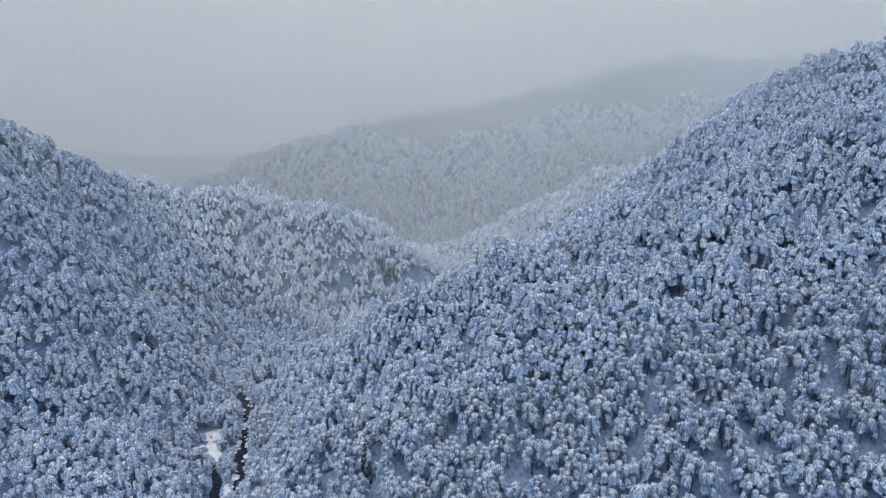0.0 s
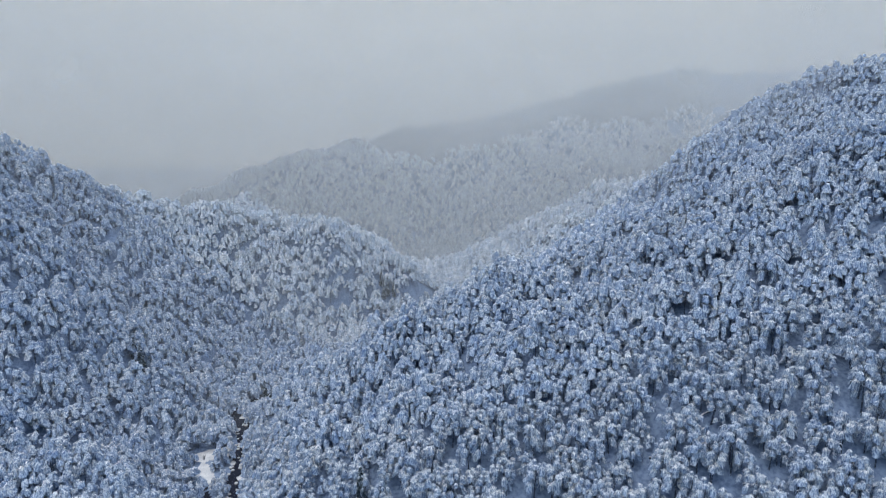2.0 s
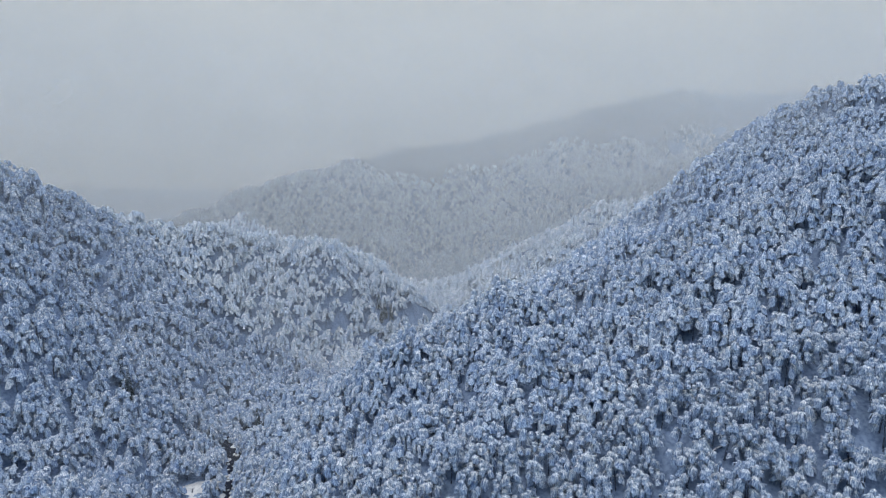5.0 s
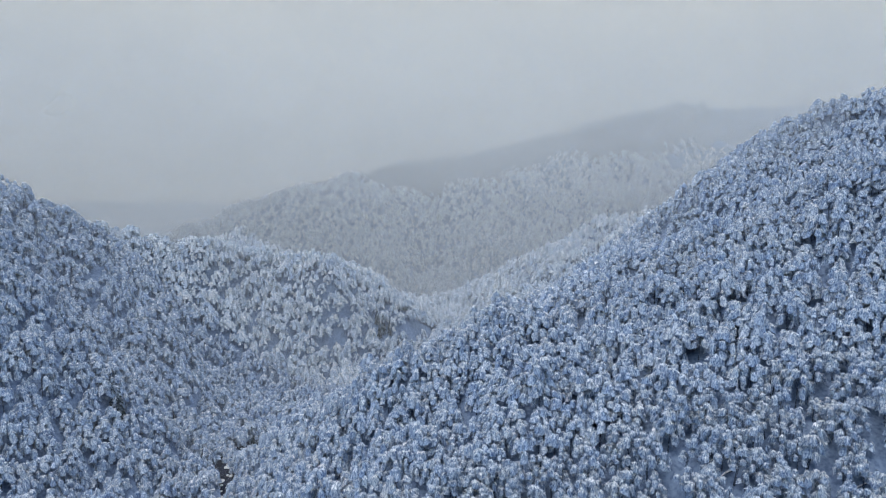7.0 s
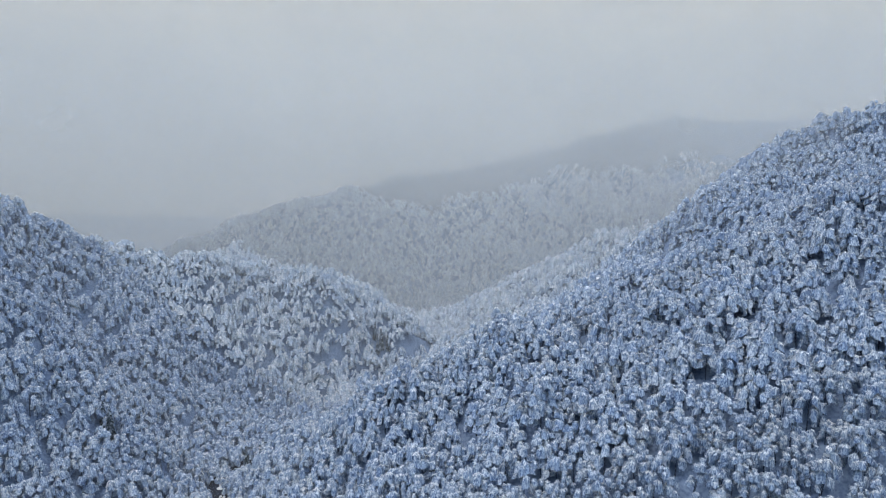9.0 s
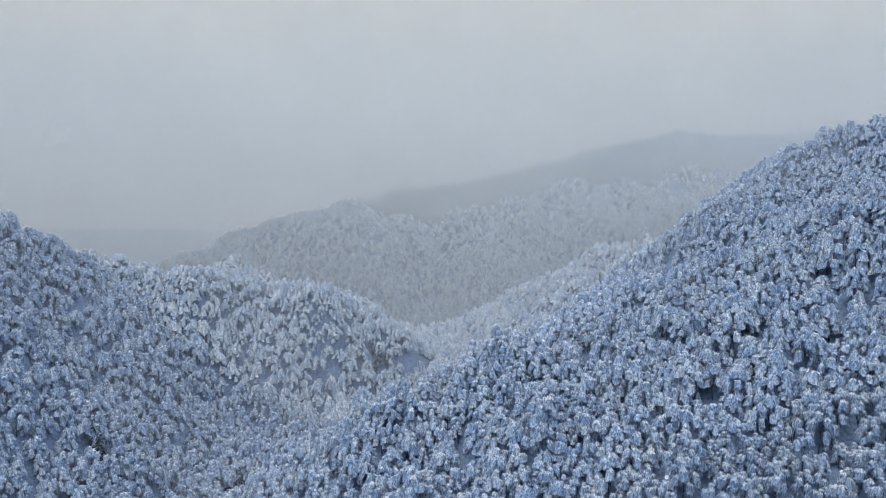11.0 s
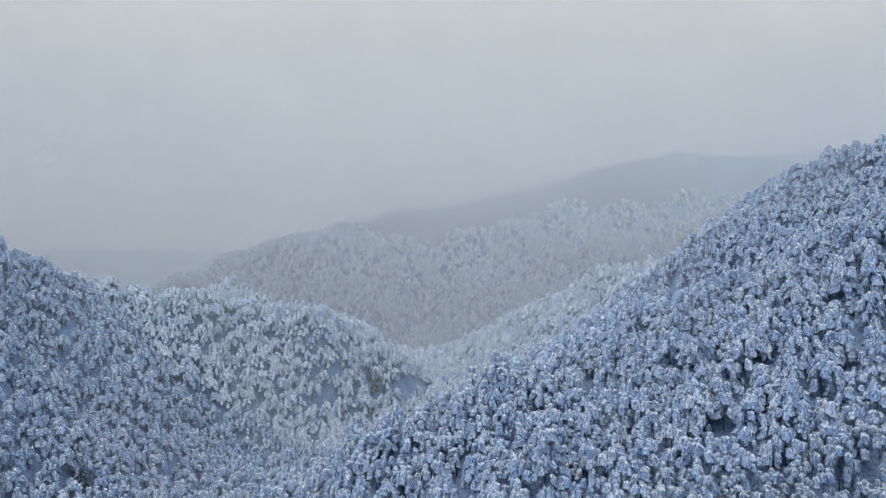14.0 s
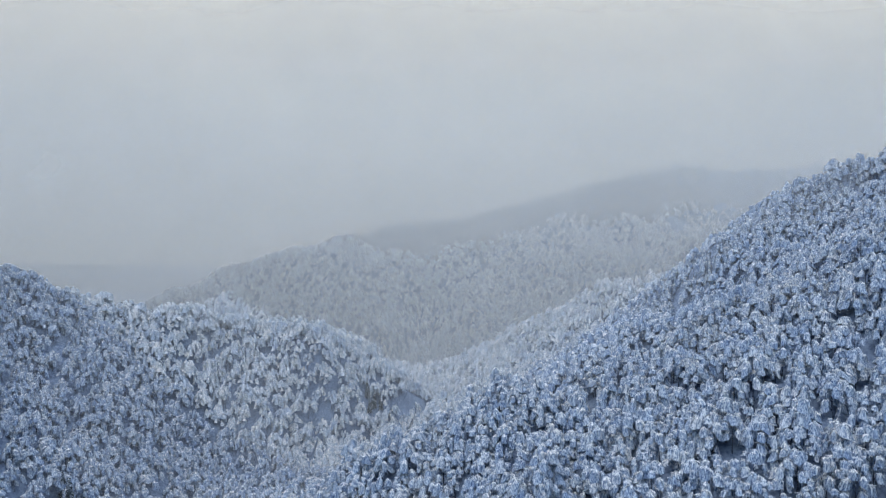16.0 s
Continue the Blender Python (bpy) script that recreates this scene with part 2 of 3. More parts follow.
def land(x, y):
    x, y = np.asarray(x, dtype=float), np.asarray(y, dtype=float)
    base = floor_z(np.clip(y, -300, 900)) + 0.10 * np.maximum(np.abs(x - stream_x(y)) - 14, 0) ** 0.9
    hills = [
        ridge(x, y, BENCH, 0.48, 0.41, 12.5),
        ridge(x, y, SPUR, 1.17, 1.16, 17.7),
        ridge(x, y, SPUR_RIB, 0.62, 0.96, 21.9),
        ridge(x, y, SIDE_SPUR, 0.59, 0.64, 17.8),
        ridge(x, y, BACK_WALL, 0.66, 0.47, 26.6),
        ridge(x, y, LEFT_HILL, 1.34, 1.04, 6.8),
        ridge(x, y, KNOLL, 0.44, 2.36, 9.9),
        ridge(x, y, FAR_HILL, 0.44, 0.61, 12.5),
    ]
    k = 5.0
    top = np.maximum.reduce([base, *hills])
    z = top + k * np.log(sum(np.exp((h - top) / k) for h in (base, *hills)))
    z = z - k * math.log(2) * np.exp(-np.abs(z - base) / 8)
    # the level clearing where the stream divides
    level = np.clip((np.hypot((x + 89) / 20, (y - 230) / 33) - 0.85) / 0.6, 0, 1)
    z = base + (z - base) * level * level * (3 - 2 * level)
    away = np.clip((z - base) / 18, 0, 1)
    z = z + 0.6 * rough(x, y) * (0.12 + 0.88 * away)
    # the stream's bed
    d = channel(x, y)
    water = floor_z(y) - 0.9
    bed = water - 0.8 + 1.5 * np.clip(d, 0, 3) ** 2
    return np.where((d < 2.2) & (y < 460), np.minimum(z, np.maximum(bed, water - 0.8)), z)


def spread(fine, coarse, lo, hi, ends):
    """Grid lines: fine steps from lo to hi, growing ones out to the ends."""
    mid = np.arange(lo, hi + 0.1, fine)

    def run(start, stop):
        out, step, at = [], coarse, start
        while at < stop:
            at += step
            out.append(at)
            step = step if at < start + 550 else step * 1.5
        return np.array(out)
    return np.concatenate([lo - run(0, lo - ends[0])[::-1], mid, hi + run(0, ends[1] - hi)])


def grid_mesh(name, xs, ys, height, mats):
    gx, gy = np.meshgrid(xs, ys)
    v = np.stack([gx.ravel(), gy.ravel(), height(gx, gy).ravel()], 1)
    nx, ny = len(xs), len(ys)
    i = (np.arange(ny - 1)[:, None] * nx + np.arange(nx - 1)[None]).ravel()
    t = np.concatenate([np.stack([i, i + 1, i + nx + 1], 1), np.stack([i, i + nx + 1, i + nx], 1)])
    return mesh_of(name, v, t, mats)


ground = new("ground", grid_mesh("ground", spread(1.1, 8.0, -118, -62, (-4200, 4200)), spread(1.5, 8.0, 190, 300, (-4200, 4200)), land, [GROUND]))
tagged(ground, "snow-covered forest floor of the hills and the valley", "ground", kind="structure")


def snow_patch(x, y):
    """Inside the open snow beside the stream: below one."""
    a = ((x + 93.5) / 11.5) ** 2 + ((y - 248.8 - 0.35 * (x + 93.5)) / 5.6) ** 2
    b = ((x + 93.0 + 0.33 * (y - 231)) / 4.4) ** 2 + ((y - 231.5) / 11.5) ** 2
    c = ((x + 79.2) / 4.2) ** 2 + ((y - 206) / 7.5) ** 2
    d = ((x + 78.9) / 1.9) ** 2 + ((y - 229) / 4.8) ** 2
    return np.minimum.reduce([a, b, c, d]) + 0.2 * np.sin(x * 0.9) * np.sin(y * 0.7) + 0.12 * np.sin(x * 0.41 + y * 0.53)


def stream():
    side = np.linspace(-1.6, 1.6, 7)
    vs, ts, at = [], [], 0
    for ys, centre, half, drop in ((np.arange(150, 420, 1.5), stream_x, stream_half, 0.9), (np.arange(181, 229, 1.0), arm_x, arm_half, 0.904)):
        cx, hw = centre(ys), np.maximum(half(ys), 0.05)
        vs.append(np.stack([(cx[:, None] + side[None] * hw[:, None]).ravel(), np.repeat(ys, 7), np.repeat(floor_z(ys) - drop, 7)], 1))
        i = at + (np.arange(len(ys) - 1)[:, None] * 7 + np.arange(6)[None]).ravel()
        ts += [np.stack([i, i + 1, i + 8], 1), np.stack([i, i + 8, i + 7], 1)]
        at += len(vs[-1])
    ob = new("water", mesh_of("water", np.concatenate(vs), np.concatenate(ts), [WATER]))
    tagged(ob, "dark open stream running between snowy banks", "stream", kind="structure")


stream()


# ---- fog and cloud ----
def fog_bank(y, low, high, top, seed):
    """A drifting bank of fog that fills the valley from side to side, its face billowing."""
    rng = np.random.default_rng(seed)
    phases = rng.uniform(0, 6.283, 6)
    xs, zs = np.arange(-1500, 1501, 30.0), np.arange(-20, 641, 30.0)
    gx, gz = np.meshgrid(xs, zs)
    gy = y + 0.45 * (gz - 100) + 8 * np.sin(gx / 67 + phases[0]) + 4 * np.sin(gx / 39 + gz / 90 + phases[1]) + 2 * np.sin(gz / 43 + phases[2])
    v = np.stack([gx.ravel(), gy.ravel(), gz.ravel()], 1)
    nx = len(xs)
    i = (np.arange(len(zs) - 1)[:, None] * nx + np.arange(nx - 1)[None]).ravel()
    t = np.concatenate([np.stack([i, i + 1, i + nx + 1], 1), np.stack([i, i + nx + 1, i + nx], 1)])
    ob = new("fog_bank", mesh_of("fog_bank", v, t, [fog_material("fog", low, high, top)]))
    return tagged(ob, "pale grey winter fog drifting through the valley", "fog", "fog in the valley", "stuff")


for number, (y, low, high, top) in enumerate((
        (235, 0.03, 0.06, 330), (300, 0.055, 0.13, 330), (390, 0.095, 0.18, 340), (490, 0.18, 0.23, 355),
        (610, 0.28, 0.33, 370), (760, 0.4, 0.45, 545), (960, 0.5, 0.5, 900))):
    fog_bank(y, low, high, float(top), 60 + number)


def cloud_backdrop():
    """The cloud beyond the last hill, a wide curved wall."""
    a = np.linspace(radians(-80), radians(80), 49)
    zs = np.array([-60.0, 200.0, 450.0, 720.0])
    v = np.array([(1500 * math.sin(p), 1500 * math.cos(p), z) for z in zs for p in a])
    n = len(a)
    i = (np.arange(len(zs) - 1)[:, None] * n + np.arange(n - 1)[None]).ravel()
    t = np.concatenate([np.stack([i, i + 1, i + n + 1], 1), np.stack([i, i + n + 1, i + n], 1)])
    ob = new("backdrop", mesh_of("backdrop", v, t, [cloud_material()]))
    tagged(ob, "closed grey snow cloud behind the hills", "cloud", kind="structure")


cloud_backdrop()


# ---- trees ----

def ball(level):
    """Unit solids for clumps of snow: 0 an octahedron, 1 an icosahedron."""
    if level == 0:
        v = np.array([(1, 0, 0), (-1, 0, 0), (0, 1, 0), (0, -1, 0), (0, 0, 1), (0, 0, -1)], dtype=float)
        f = np.array([(0, 2, 4), (2, 1, 4), (1, 3, 4), (3, 0, 4), (2, 0, 5), (1, 2, 5), (3, 1, 5), (0, 3, 5)])
        return v, f
    bm = bmesh.new()
    bmesh.ops.create_icosphere(bm, subdivisions=1, radius=1.0)
    bm.verts.ensure_lookup_table()
    v = np.array([p.co[:] for p in bm.verts])
    f = np.array([[p.index for p in q.verts] for q in bm.faces])
    bm.free()
    return v, f


SOLIDS = [ball(0), ball(1)]


def clump(rng, level, at, out, droop, size):
    """A snow-laden spray of twigs at a point, reaching outwards and hanging over."""
    v, f = SOLIDS[level]
    v = v * (1 + rng.uniform(-0.28, 0.28, (len(v), 1)))
    long, wide, thick = size
    p = v * (long, wide, thick)
    p[:, 2] -= droop * (np.maximum(p[:, 0] + long * 0.3, 0) ** 2) / long * 0.55
    ax = np.array([out[0], out[1], 0.0])
    ax /= max(np.linalg.norm(ax), 1e-6)
    pitch = out[2]
    fx = np.array([ax[0] * math.cos(pitch), ax[1] * math.cos(pitch), math.sin(pitch)])
    fy = np.array([-ax[1], ax[0], 0.0])
    fz = np.cross(fx, fy)
    return at + p[:, :1] * fx + p[:, 1:2] * fy + p[:, 2:] * fz, f


def limb(points, radii, sides):
    """A tapering branch through the points."""
    points = np.asarray(points, dtype=float)
    a = np.arange(sides) * 2 * math.pi / sides
    way = points[-1] - points[0]
    way /= np.linalg.norm(way)
    u = np.cross(way, (0.3, 1, 0.2))
    u /= np.linalg.norm(u)
    w = np.cross(way, u)
    ring = np.cos(a)[:, None] * u + np.sin(a)[:, None] * w
    v = np.concatenate([p + ring * r for p, r in zip(points, radii)])
    f = []
    for k in range(len(points) - 1):
        for j in range(sides):
            p, q = k * sides + j, k * sides + (j + 1) % sides
            f += [(p, q, q + sides), (p, q + sides, p + sides)]
    return v, np.array(f)


def bough(rng, seg, ribbons, at, out, wide, drop, mass=1.0):
    """A bough bent over under its load: a bell of frosted twigs, and over it single branchlets that spring from its top and hang down. Arrays of snow (the branchlets' backs) and of frost."""
    turn = np.arange(seg) * 2 * math.pi / seg + rng.uniform(0, 6.283)
    ways = np.stack([np.cos(turn), np.sin(turn)], 1)
    lean = ways @ out

    def ring(share, fall):
        r = wide * mass * share * (1 + 0.3 * lean) * rng.uniform(0.75, 1.2, seg)
        z = -drop * mass * fall * (1 + 0.3 * lean) * rng.uniform(0.75, 1.25, seg)
        return np.concatenate([at[:2] + ways * r[:, None] + 0.3 * wide * fall * out, (at[2] + z)[:, None]], 1)
    dome = np.concatenate([at[None], ring(0.72, 0.24), ring(1.08, 1.0)])
    j = np.arange(seg)
    k = (j + 1) % seg
    bell = np.concatenate([np.stack([np.zeros(seg, int), 1 + j, 1 + k], 1), np.stack([1 + j, 1 + seg + j, 1 + seg + k], 1), np.stack([1 + j, 1 + seg + k, 1 + k], 1)])

    turn = (np.arange(ribbons) + rng.uniform(-0.45, 0.45, ribbons)) * 2.39996 + rng.uniform(0, 6.283)
    ways = np.stack([np.cos(turn), np.sin(turn)], 1) + 0.4 * out
    ways /= np.linalg.norm(ways, axis=1)[:, None] + 0.1
    side = np.stack([-ways[:, 1], ways[:, 0], np.zeros(ribbons)], 1)
    reach = wide * rng.uniform(0.8, 1.3, ribbons) * (1 + 0.3 * (ways @ out))
    fall = drop * rng.uniform(0.45, 1.4, ribbons)
    half = wide * rng.uniform(0.06, 0.15, ribbons) * (13 / ribbons) ** 0.5

    def row(share, down, lift):
        flat = at[:2] + ways * (reach * share)[:, None] + 0.3 * wide * down * out
        return np.concatenate([flat, (at[2] - fall * down + lift * wide)[:, None]], 1)
    crown = row(0.12, 0.0, 0.1) + rng.normal(0, 0.1 * wide, (ribbons, 3))
    knee = row(0.78, 0.25, 0.16) + rng.normal(0, 0.06 * wide, (ribbons, 3))
    end = row(1.02, 1.0, 0.0) + rng.normal(0, 0.08 * wide, (ribbons, 3))
    w = side * half[:, None]
    tilt = np.array([0, 0, 1.0]) * (half * rng.uniform(-0.6, 0.6, ribbons))[:, None]
    n, j = ribbons, np.arange(ribbons)
    backs = np.concatenate([crown - 0.7 * w, crown + 0.7 * w, knee - w - tilt, knee + w + tilt])
    top = np.concatenate([np.stack([j, 2 * n + j, 3 * n + j], 1), np.stack([j, 3 * n + j, n + j], 1)])
    ends = np.concatenate([knee - w - tilt, knee + w + tilt, end]), np.stack([j, 2 * n + j, n + j], 1)
    return (backs, top), joined([(dome, bell), ends])


def tree_shape(seed, level, boughs, ribbons, height=12.0, wide=2.8, stems=1, bare=0.36):
    """A leafless broadleaf tree bowed under snow, as arrays (wood, hanging strands, frost, snow): a rounded crown of drooping boughs."""
    rng = np.random.default_rng(seed)
    wood, fine, frost, snow = [], [], [], []
    sides, steps = ((3, 2), (3, 2), (5, 4))[level]
    lobes = []
    for k in range(stems):
        lean = rng.uniform(-1, 1, 2) * (0.5 if stems == 1 else 1.7)
        foot = rng.uniform(-0.45, 0.45, 2) * (stems > 1)
        tall = height * (1.0 if k == 0 else rng.uniform(0.75, 0.95))
        pts = [(foot[0] + lean[0] * s ** 1.4 + 0.12 * math.sin(5 * s + k), foot[1] + lean[1] * s ** 1.4, -1.0 + (tall * 0.85 + 1.0) * s) for s in np.linspace(0, 1, steps + 1)]
        wood.append(limb(pts, np.linspace(0.2, 0.06, steps + 1) * (1 if stems == 1 else 0.85), sides))
        lobes.append((foot, lean, tall))
    fat = (18 / boughs) ** 0.45
    squash = rng.uniform(0.8, 1.2)
    for k in range(boughs):
        foot, lean, tall = lobes[k % stems]
        share = (k // stems + rng.uniform(0.2, 0.8)) / math.ceil(boughs / stems)
        down = share ** 1.25
        z = tall * (1 - (1 - bare) * 0.92 * down) + rng.uniform(-0.35, 0.35)
        belly = math.sqrt(max(0.0, 1 - (1 - min(1.0, 1.75 * down + 0.03)) ** 2)) * (1 - 0.25 * max(0.0, down - 0.7))
        turn = k * 2.39996 + rng.uniform(-0.5, 0.5)
        out = np.array([math.cos(turn), math.sin(turn) * squash])
        reach = wide * (1 if stems == 1 else 0.72) * belly * rng.uniform(0.62, 1.0)
        axis = foot + lean * (z / tall) ** 1.4
        at = np.array([*(axis + out * reach), z])
        size = fat * rng.uniform(0.65, 1.2)
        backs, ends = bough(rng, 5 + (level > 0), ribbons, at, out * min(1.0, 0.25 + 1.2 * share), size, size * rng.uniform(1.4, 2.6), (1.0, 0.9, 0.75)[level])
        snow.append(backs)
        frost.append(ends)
        if level == 2 and k % 2:
            root = np.array([*(foot + lean * 0.5), z - reach * 0.7 - 1.0])
            wood.append(limb([root, (root + at) / 2 + (0, 0, 0.35), at - (0, 0, 0.15)], [0.08, 0.05, 0.02], 3))
        for _ in range((0, 2, 5)[level]):
            way = rng.uniform(0, 6.283)
            a = at + np.array([math.cos(way) * size * 0.8, math.sin(way) * size * 0.8, -size * rng.uniform(0.2, 1.2)])
            b = a + np.array([*rng.normal(0, 0.2, 2), -rng.uniform(0.6, 1.6)])
            across = np.array([-math.sin(way), math.cos(way), 0]) * rng.uniform(0.04, 0.1)
            fine.append((np.array([a - across, a + across, b]), np.array([[0, 1, 2]])))
    return joined(wood), (joined(fine) if fine else None), joined(frost), joined(snow)


def fir_shape(seed, level, height=15.0, wide=2.6):
    """A narrow fir with drooping snowy boughs."""
    rng = np.random.default_rng(seed)
    wood = [limb([(0, 0, -1), (0, 0, height * 0.5), (0, 0, height * 0.97)], [0.22, 0.14, 0.03], 5)]
    boughs = []
    rows = 16 if level else 9
    for k in range(rows):
        h = 0.1 + 0.9 * k / rows
        r = wide * (1 - h) ** 0.85 + 0.25
        for j in range(max(4, int(9 * (1 - h)) + 3)):
            turn = j * 2 * math.pi / max(4, int(9 * (1 - h)) + 3) + k * 0.7 + rng.uniform(-0.2, 0.2)
            way = (math.cos(turn), math.sin(turn))
            reach = r * rng.uniform(0.5, 0.75)
            boughs.append(clump(rng, level, np.array([way[0] * reach, way[1] * reach, height * h]), (*way, -0.35), 0.8, (r * 0.55, 0.42, 0.2)))
    return joined(wood), None, joined(boughs), None


def part(name, data, parent, label=""):
    ob = new(name, data)
    ob.parent = parent
    if label:
        ob["label"] = label
    return ob


def tree_thing(name, shape, snow, label, category, group, load):
    """A tree as a thing: trunk with limbs, twigs, and its load of snow."""
    wood, fine, sprays, white = shape
    top = new(name)
    top.empty_display_size = 0.5
    part("trunk", mesh_of("trunk", *wood, [BARK]), top)
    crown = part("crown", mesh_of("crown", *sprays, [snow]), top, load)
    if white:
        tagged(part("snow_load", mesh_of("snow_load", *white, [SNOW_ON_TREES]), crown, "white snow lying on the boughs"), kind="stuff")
    if fine:
        tagged(part("hanging_frost", mesh_of("hanging_frost", *fine, [TWIG], smooth=False), crown), kind="stuff")
    return tagged(top, label, category, group)


def scatter(step, x0, x1, y0, y1, seed, keep):
    """Jittered places on the land that keep() accepts: rows of x, y, z."""
    rng = np.random.default_rng(seed)
    gx, gy = np.meshgrid(np.arange(x0, x1, step), np.arange(y0, y1, step))
    gx = gx + 0.5 * step * (np.arange(gx.shape[0])[:, None] % 2)
    x = (gx + rng.uniform(-0.45, 0.45, gx.shape) * step).ravel()
    y = (gy + rng.uniform(-0.45, 0.45, gy.shape) * step).ravel()
    ok = keep(x, y) & (rng.uniform(0, 1, len(x)) < 0.96)
    x, y = x[ok], y[ok]
    return np.stack([x, y, land(x, y)], 1)


FIRS = [(-23, 168, 0.95), (-38, 428, 1.0), (-42, 430, 0.85), (-34, 431, 0.8), (-40, 424, 0.7), (32, 256, 1.0), (-132, 268, 1.0), (-136, 271, 0.8), (-88, 300, 0.9), (-84, 297, 0.7)]


def wooded(x, y):
    """Where trees stand: off the stream, the open snow and a few glades."""
    right = x > stream_x(y)
    off = np.abs(x - stream_x(y)) > np.where(y < 283, np.where(right, 5.2, 3.9), 0.6)
    glade = np.sin(x / 13.1 + 1.3 * np.sin(y / 19)) * np.sin(y / 11.7 + 1.1 * np.sin(x / 23)) < 0.997
    clear = np.ones(np.shape(x), dtype=bool)
    for fx, fy, size in FIRS:
        clear &= np.hypot(x - fx, y - fy - (-1.5)) > 3.4
    for back in (0.0, 5.0, 10.0, 15.0):
        clear &= (snow_patch(x - 0.38 * back, y + back) > 1.0) | (snow_patch(x, y) > 1.0) & (back > 0) & (y > 238)
        clear &= (np.abs(x - 0.38 * back - arm_x(y + back)) > 3.6) | (y + back > 226) | (y + back < 196)
    return off & clear & glade


def wood_of(places, shapes, name, label, seed, tall, frost=FROST):
    """Many trees of a wood as one piece of stuff."""
    rng = np.random.default_rng(seed)
    pick = rng.integers(0, len(shapes), len(places))
    vs, ts, ss, at = [], [], [], 0
    for k, (wood, fine, sprays, white) in enumerate(shapes):
        mine = places[pick == k]
        if not len(mine):
            continue
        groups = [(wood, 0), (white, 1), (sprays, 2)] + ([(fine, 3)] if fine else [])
        turn = rng.uniform(0, 6.283, len(mine))
        size = rng.uniform(*tall, len(mine))
        broad = size * rng.uniform(0.85, 1.2, len(mine))
        c, s = np.cos(turn), np.sin(turn)
        for (v, f), slot in groups:
            x = (v[None, :, 0] * c[:, None] - v[None, :, 1] * s[:, None]) * broad[:, None] + mine[:, 0:1]
            y = (v[None, :, 0] * s[:, None] + v[None, :, 1] * c[:, None]) * broad[:, None] + mine[:, 1:2]
            z = v[None, :, 2] * size[:, None] + mine[:, 2:3]
            vs.append(np.stack([x, y, z], 2).reshape(-1, 3))
            ts.append((f[None] + (at + np.arange(len(mine)) * len(v))[:, None, None]).reshape(-1, 3))
            ss.append(np.full(len(ts[-1]), slot))
            at += len(mine) * len(v)
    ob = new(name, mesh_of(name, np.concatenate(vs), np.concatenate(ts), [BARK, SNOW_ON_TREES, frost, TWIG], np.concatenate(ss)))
    return tagged(ob, label, "trees", kind="stuff")


# the nearer slopes
near = scatter(4.7, -330, 330, 136, 480, 11, lambda x, y: wooded(x, y) & (np.abs(x) < 0.72 * y + 26))
fall = land(near[:, 0], near[:, 1] + 6) - near[:, 2]
behind = (fall < -1.2) & (near[:, 1] > np.where(near[:, 0] > stream_x(near[:, 1]) + 4, 262, 462))  # slopes that turn away from the open valley
on_spur = (near[:, 0] > stream_x(near[:, 1]) + 4) & (near[:, 1] < 345) & ~behind
slope = near[on_spur]
stretch = (slope[:, 1] > 143) & (slope[:, 1] < 215) & (slope[:, 0] > -45)
chosen = np.flatnonzero(stretch)[:300]
things = slope[chosen]
rest = np.delete(slope, chosen, axis=0)
across = near[~on_spur & ~behind]
turned = near[behind]
turned = turned[(turned[:, 0] > 20) & (turned[:, 1] < 370) & (np.arange(len(turned)) % 2 == 0) | (np.arange(len(turned)) % 4 == 0)]

fine_shapes = [tree_shape(100 + k, 2, 13 + 2 * (k % 3), 24, 9.6 + 0.65 * k, 2.1 + 0.14 * k, 1 + (k % 3 == 0)) for k in range(7)]
mid_shapes = [tree_shape(200 + k, 1, 10 + 2 * (k % 3), 11, 9.6 + 0.6 * k, 2.2 + 0.14 * k, 1 + (k % 3 == 0)) for k in range(8)]
plain_shapes = [tree_shape(300 + k, 0, 9 + k % 3, 6, 9.0 + 0.5 * k, 2.3 + 0.14 * k, 1 + (k % 4 == 0)) for k in range(8)]
sparse_shapes = [tree_shape(350 + k, 0, 8 + k % 3, 4, 8.8 + 0.5 * k, 2.4 + 0.14 * k, 1 + (k % 3 == 0)) for k in range(6)]
far_shapes = [tree_shape(400 + k, 0, 4 + k % 2, 1, 8.6 + 0.5 * k, 2.0 + 0.14 * k) for k in range(5)]

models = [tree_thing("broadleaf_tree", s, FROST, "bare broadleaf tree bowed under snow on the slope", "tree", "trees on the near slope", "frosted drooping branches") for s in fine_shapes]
pick = np.random.default_rng(5)
for n, (x, y, z) in enumerate(things):
    size, turn = pick.uniform(0.75, 1.1), pick.uniform(0, 360)
    m = pose(x, y, z, pick.uniform(-3, 3), pick.uniform(-3, 3), turn) @ Matrix.Scale(size, 4)
    if n < len(models):
        models[n].matrix_basis = m
    else:
        copy_thing(models[n % len(models)], m).scale = (size, size, size)

young = scatter(7.2, -165, 150, 140, 262, 15, lambda x, y: wooded(x, y) & (np.abs(x - stream_x(y)) > 8) & (np.abs(x) < 0.72 * y + 10))
wood_of(young, far_shapes, "undergrowth", "young snow-covered trees between the taller ones", 27, (0.4, 0.62))
rest_far = rest[:, 1] > 252
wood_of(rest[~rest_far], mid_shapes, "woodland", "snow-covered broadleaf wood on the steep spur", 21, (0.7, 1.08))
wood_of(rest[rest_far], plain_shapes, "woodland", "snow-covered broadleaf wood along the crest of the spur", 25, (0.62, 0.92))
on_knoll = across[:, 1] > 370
# the knoll would come out too dim: its frost colour is lightened
wood_of(across[on_knoll], sparse_shapes, "woodland", "snow-covered broadleaf wood over the rounded knoll, its frost brightened", 26, (0.75, 1.12), BRIGHT_FROST)
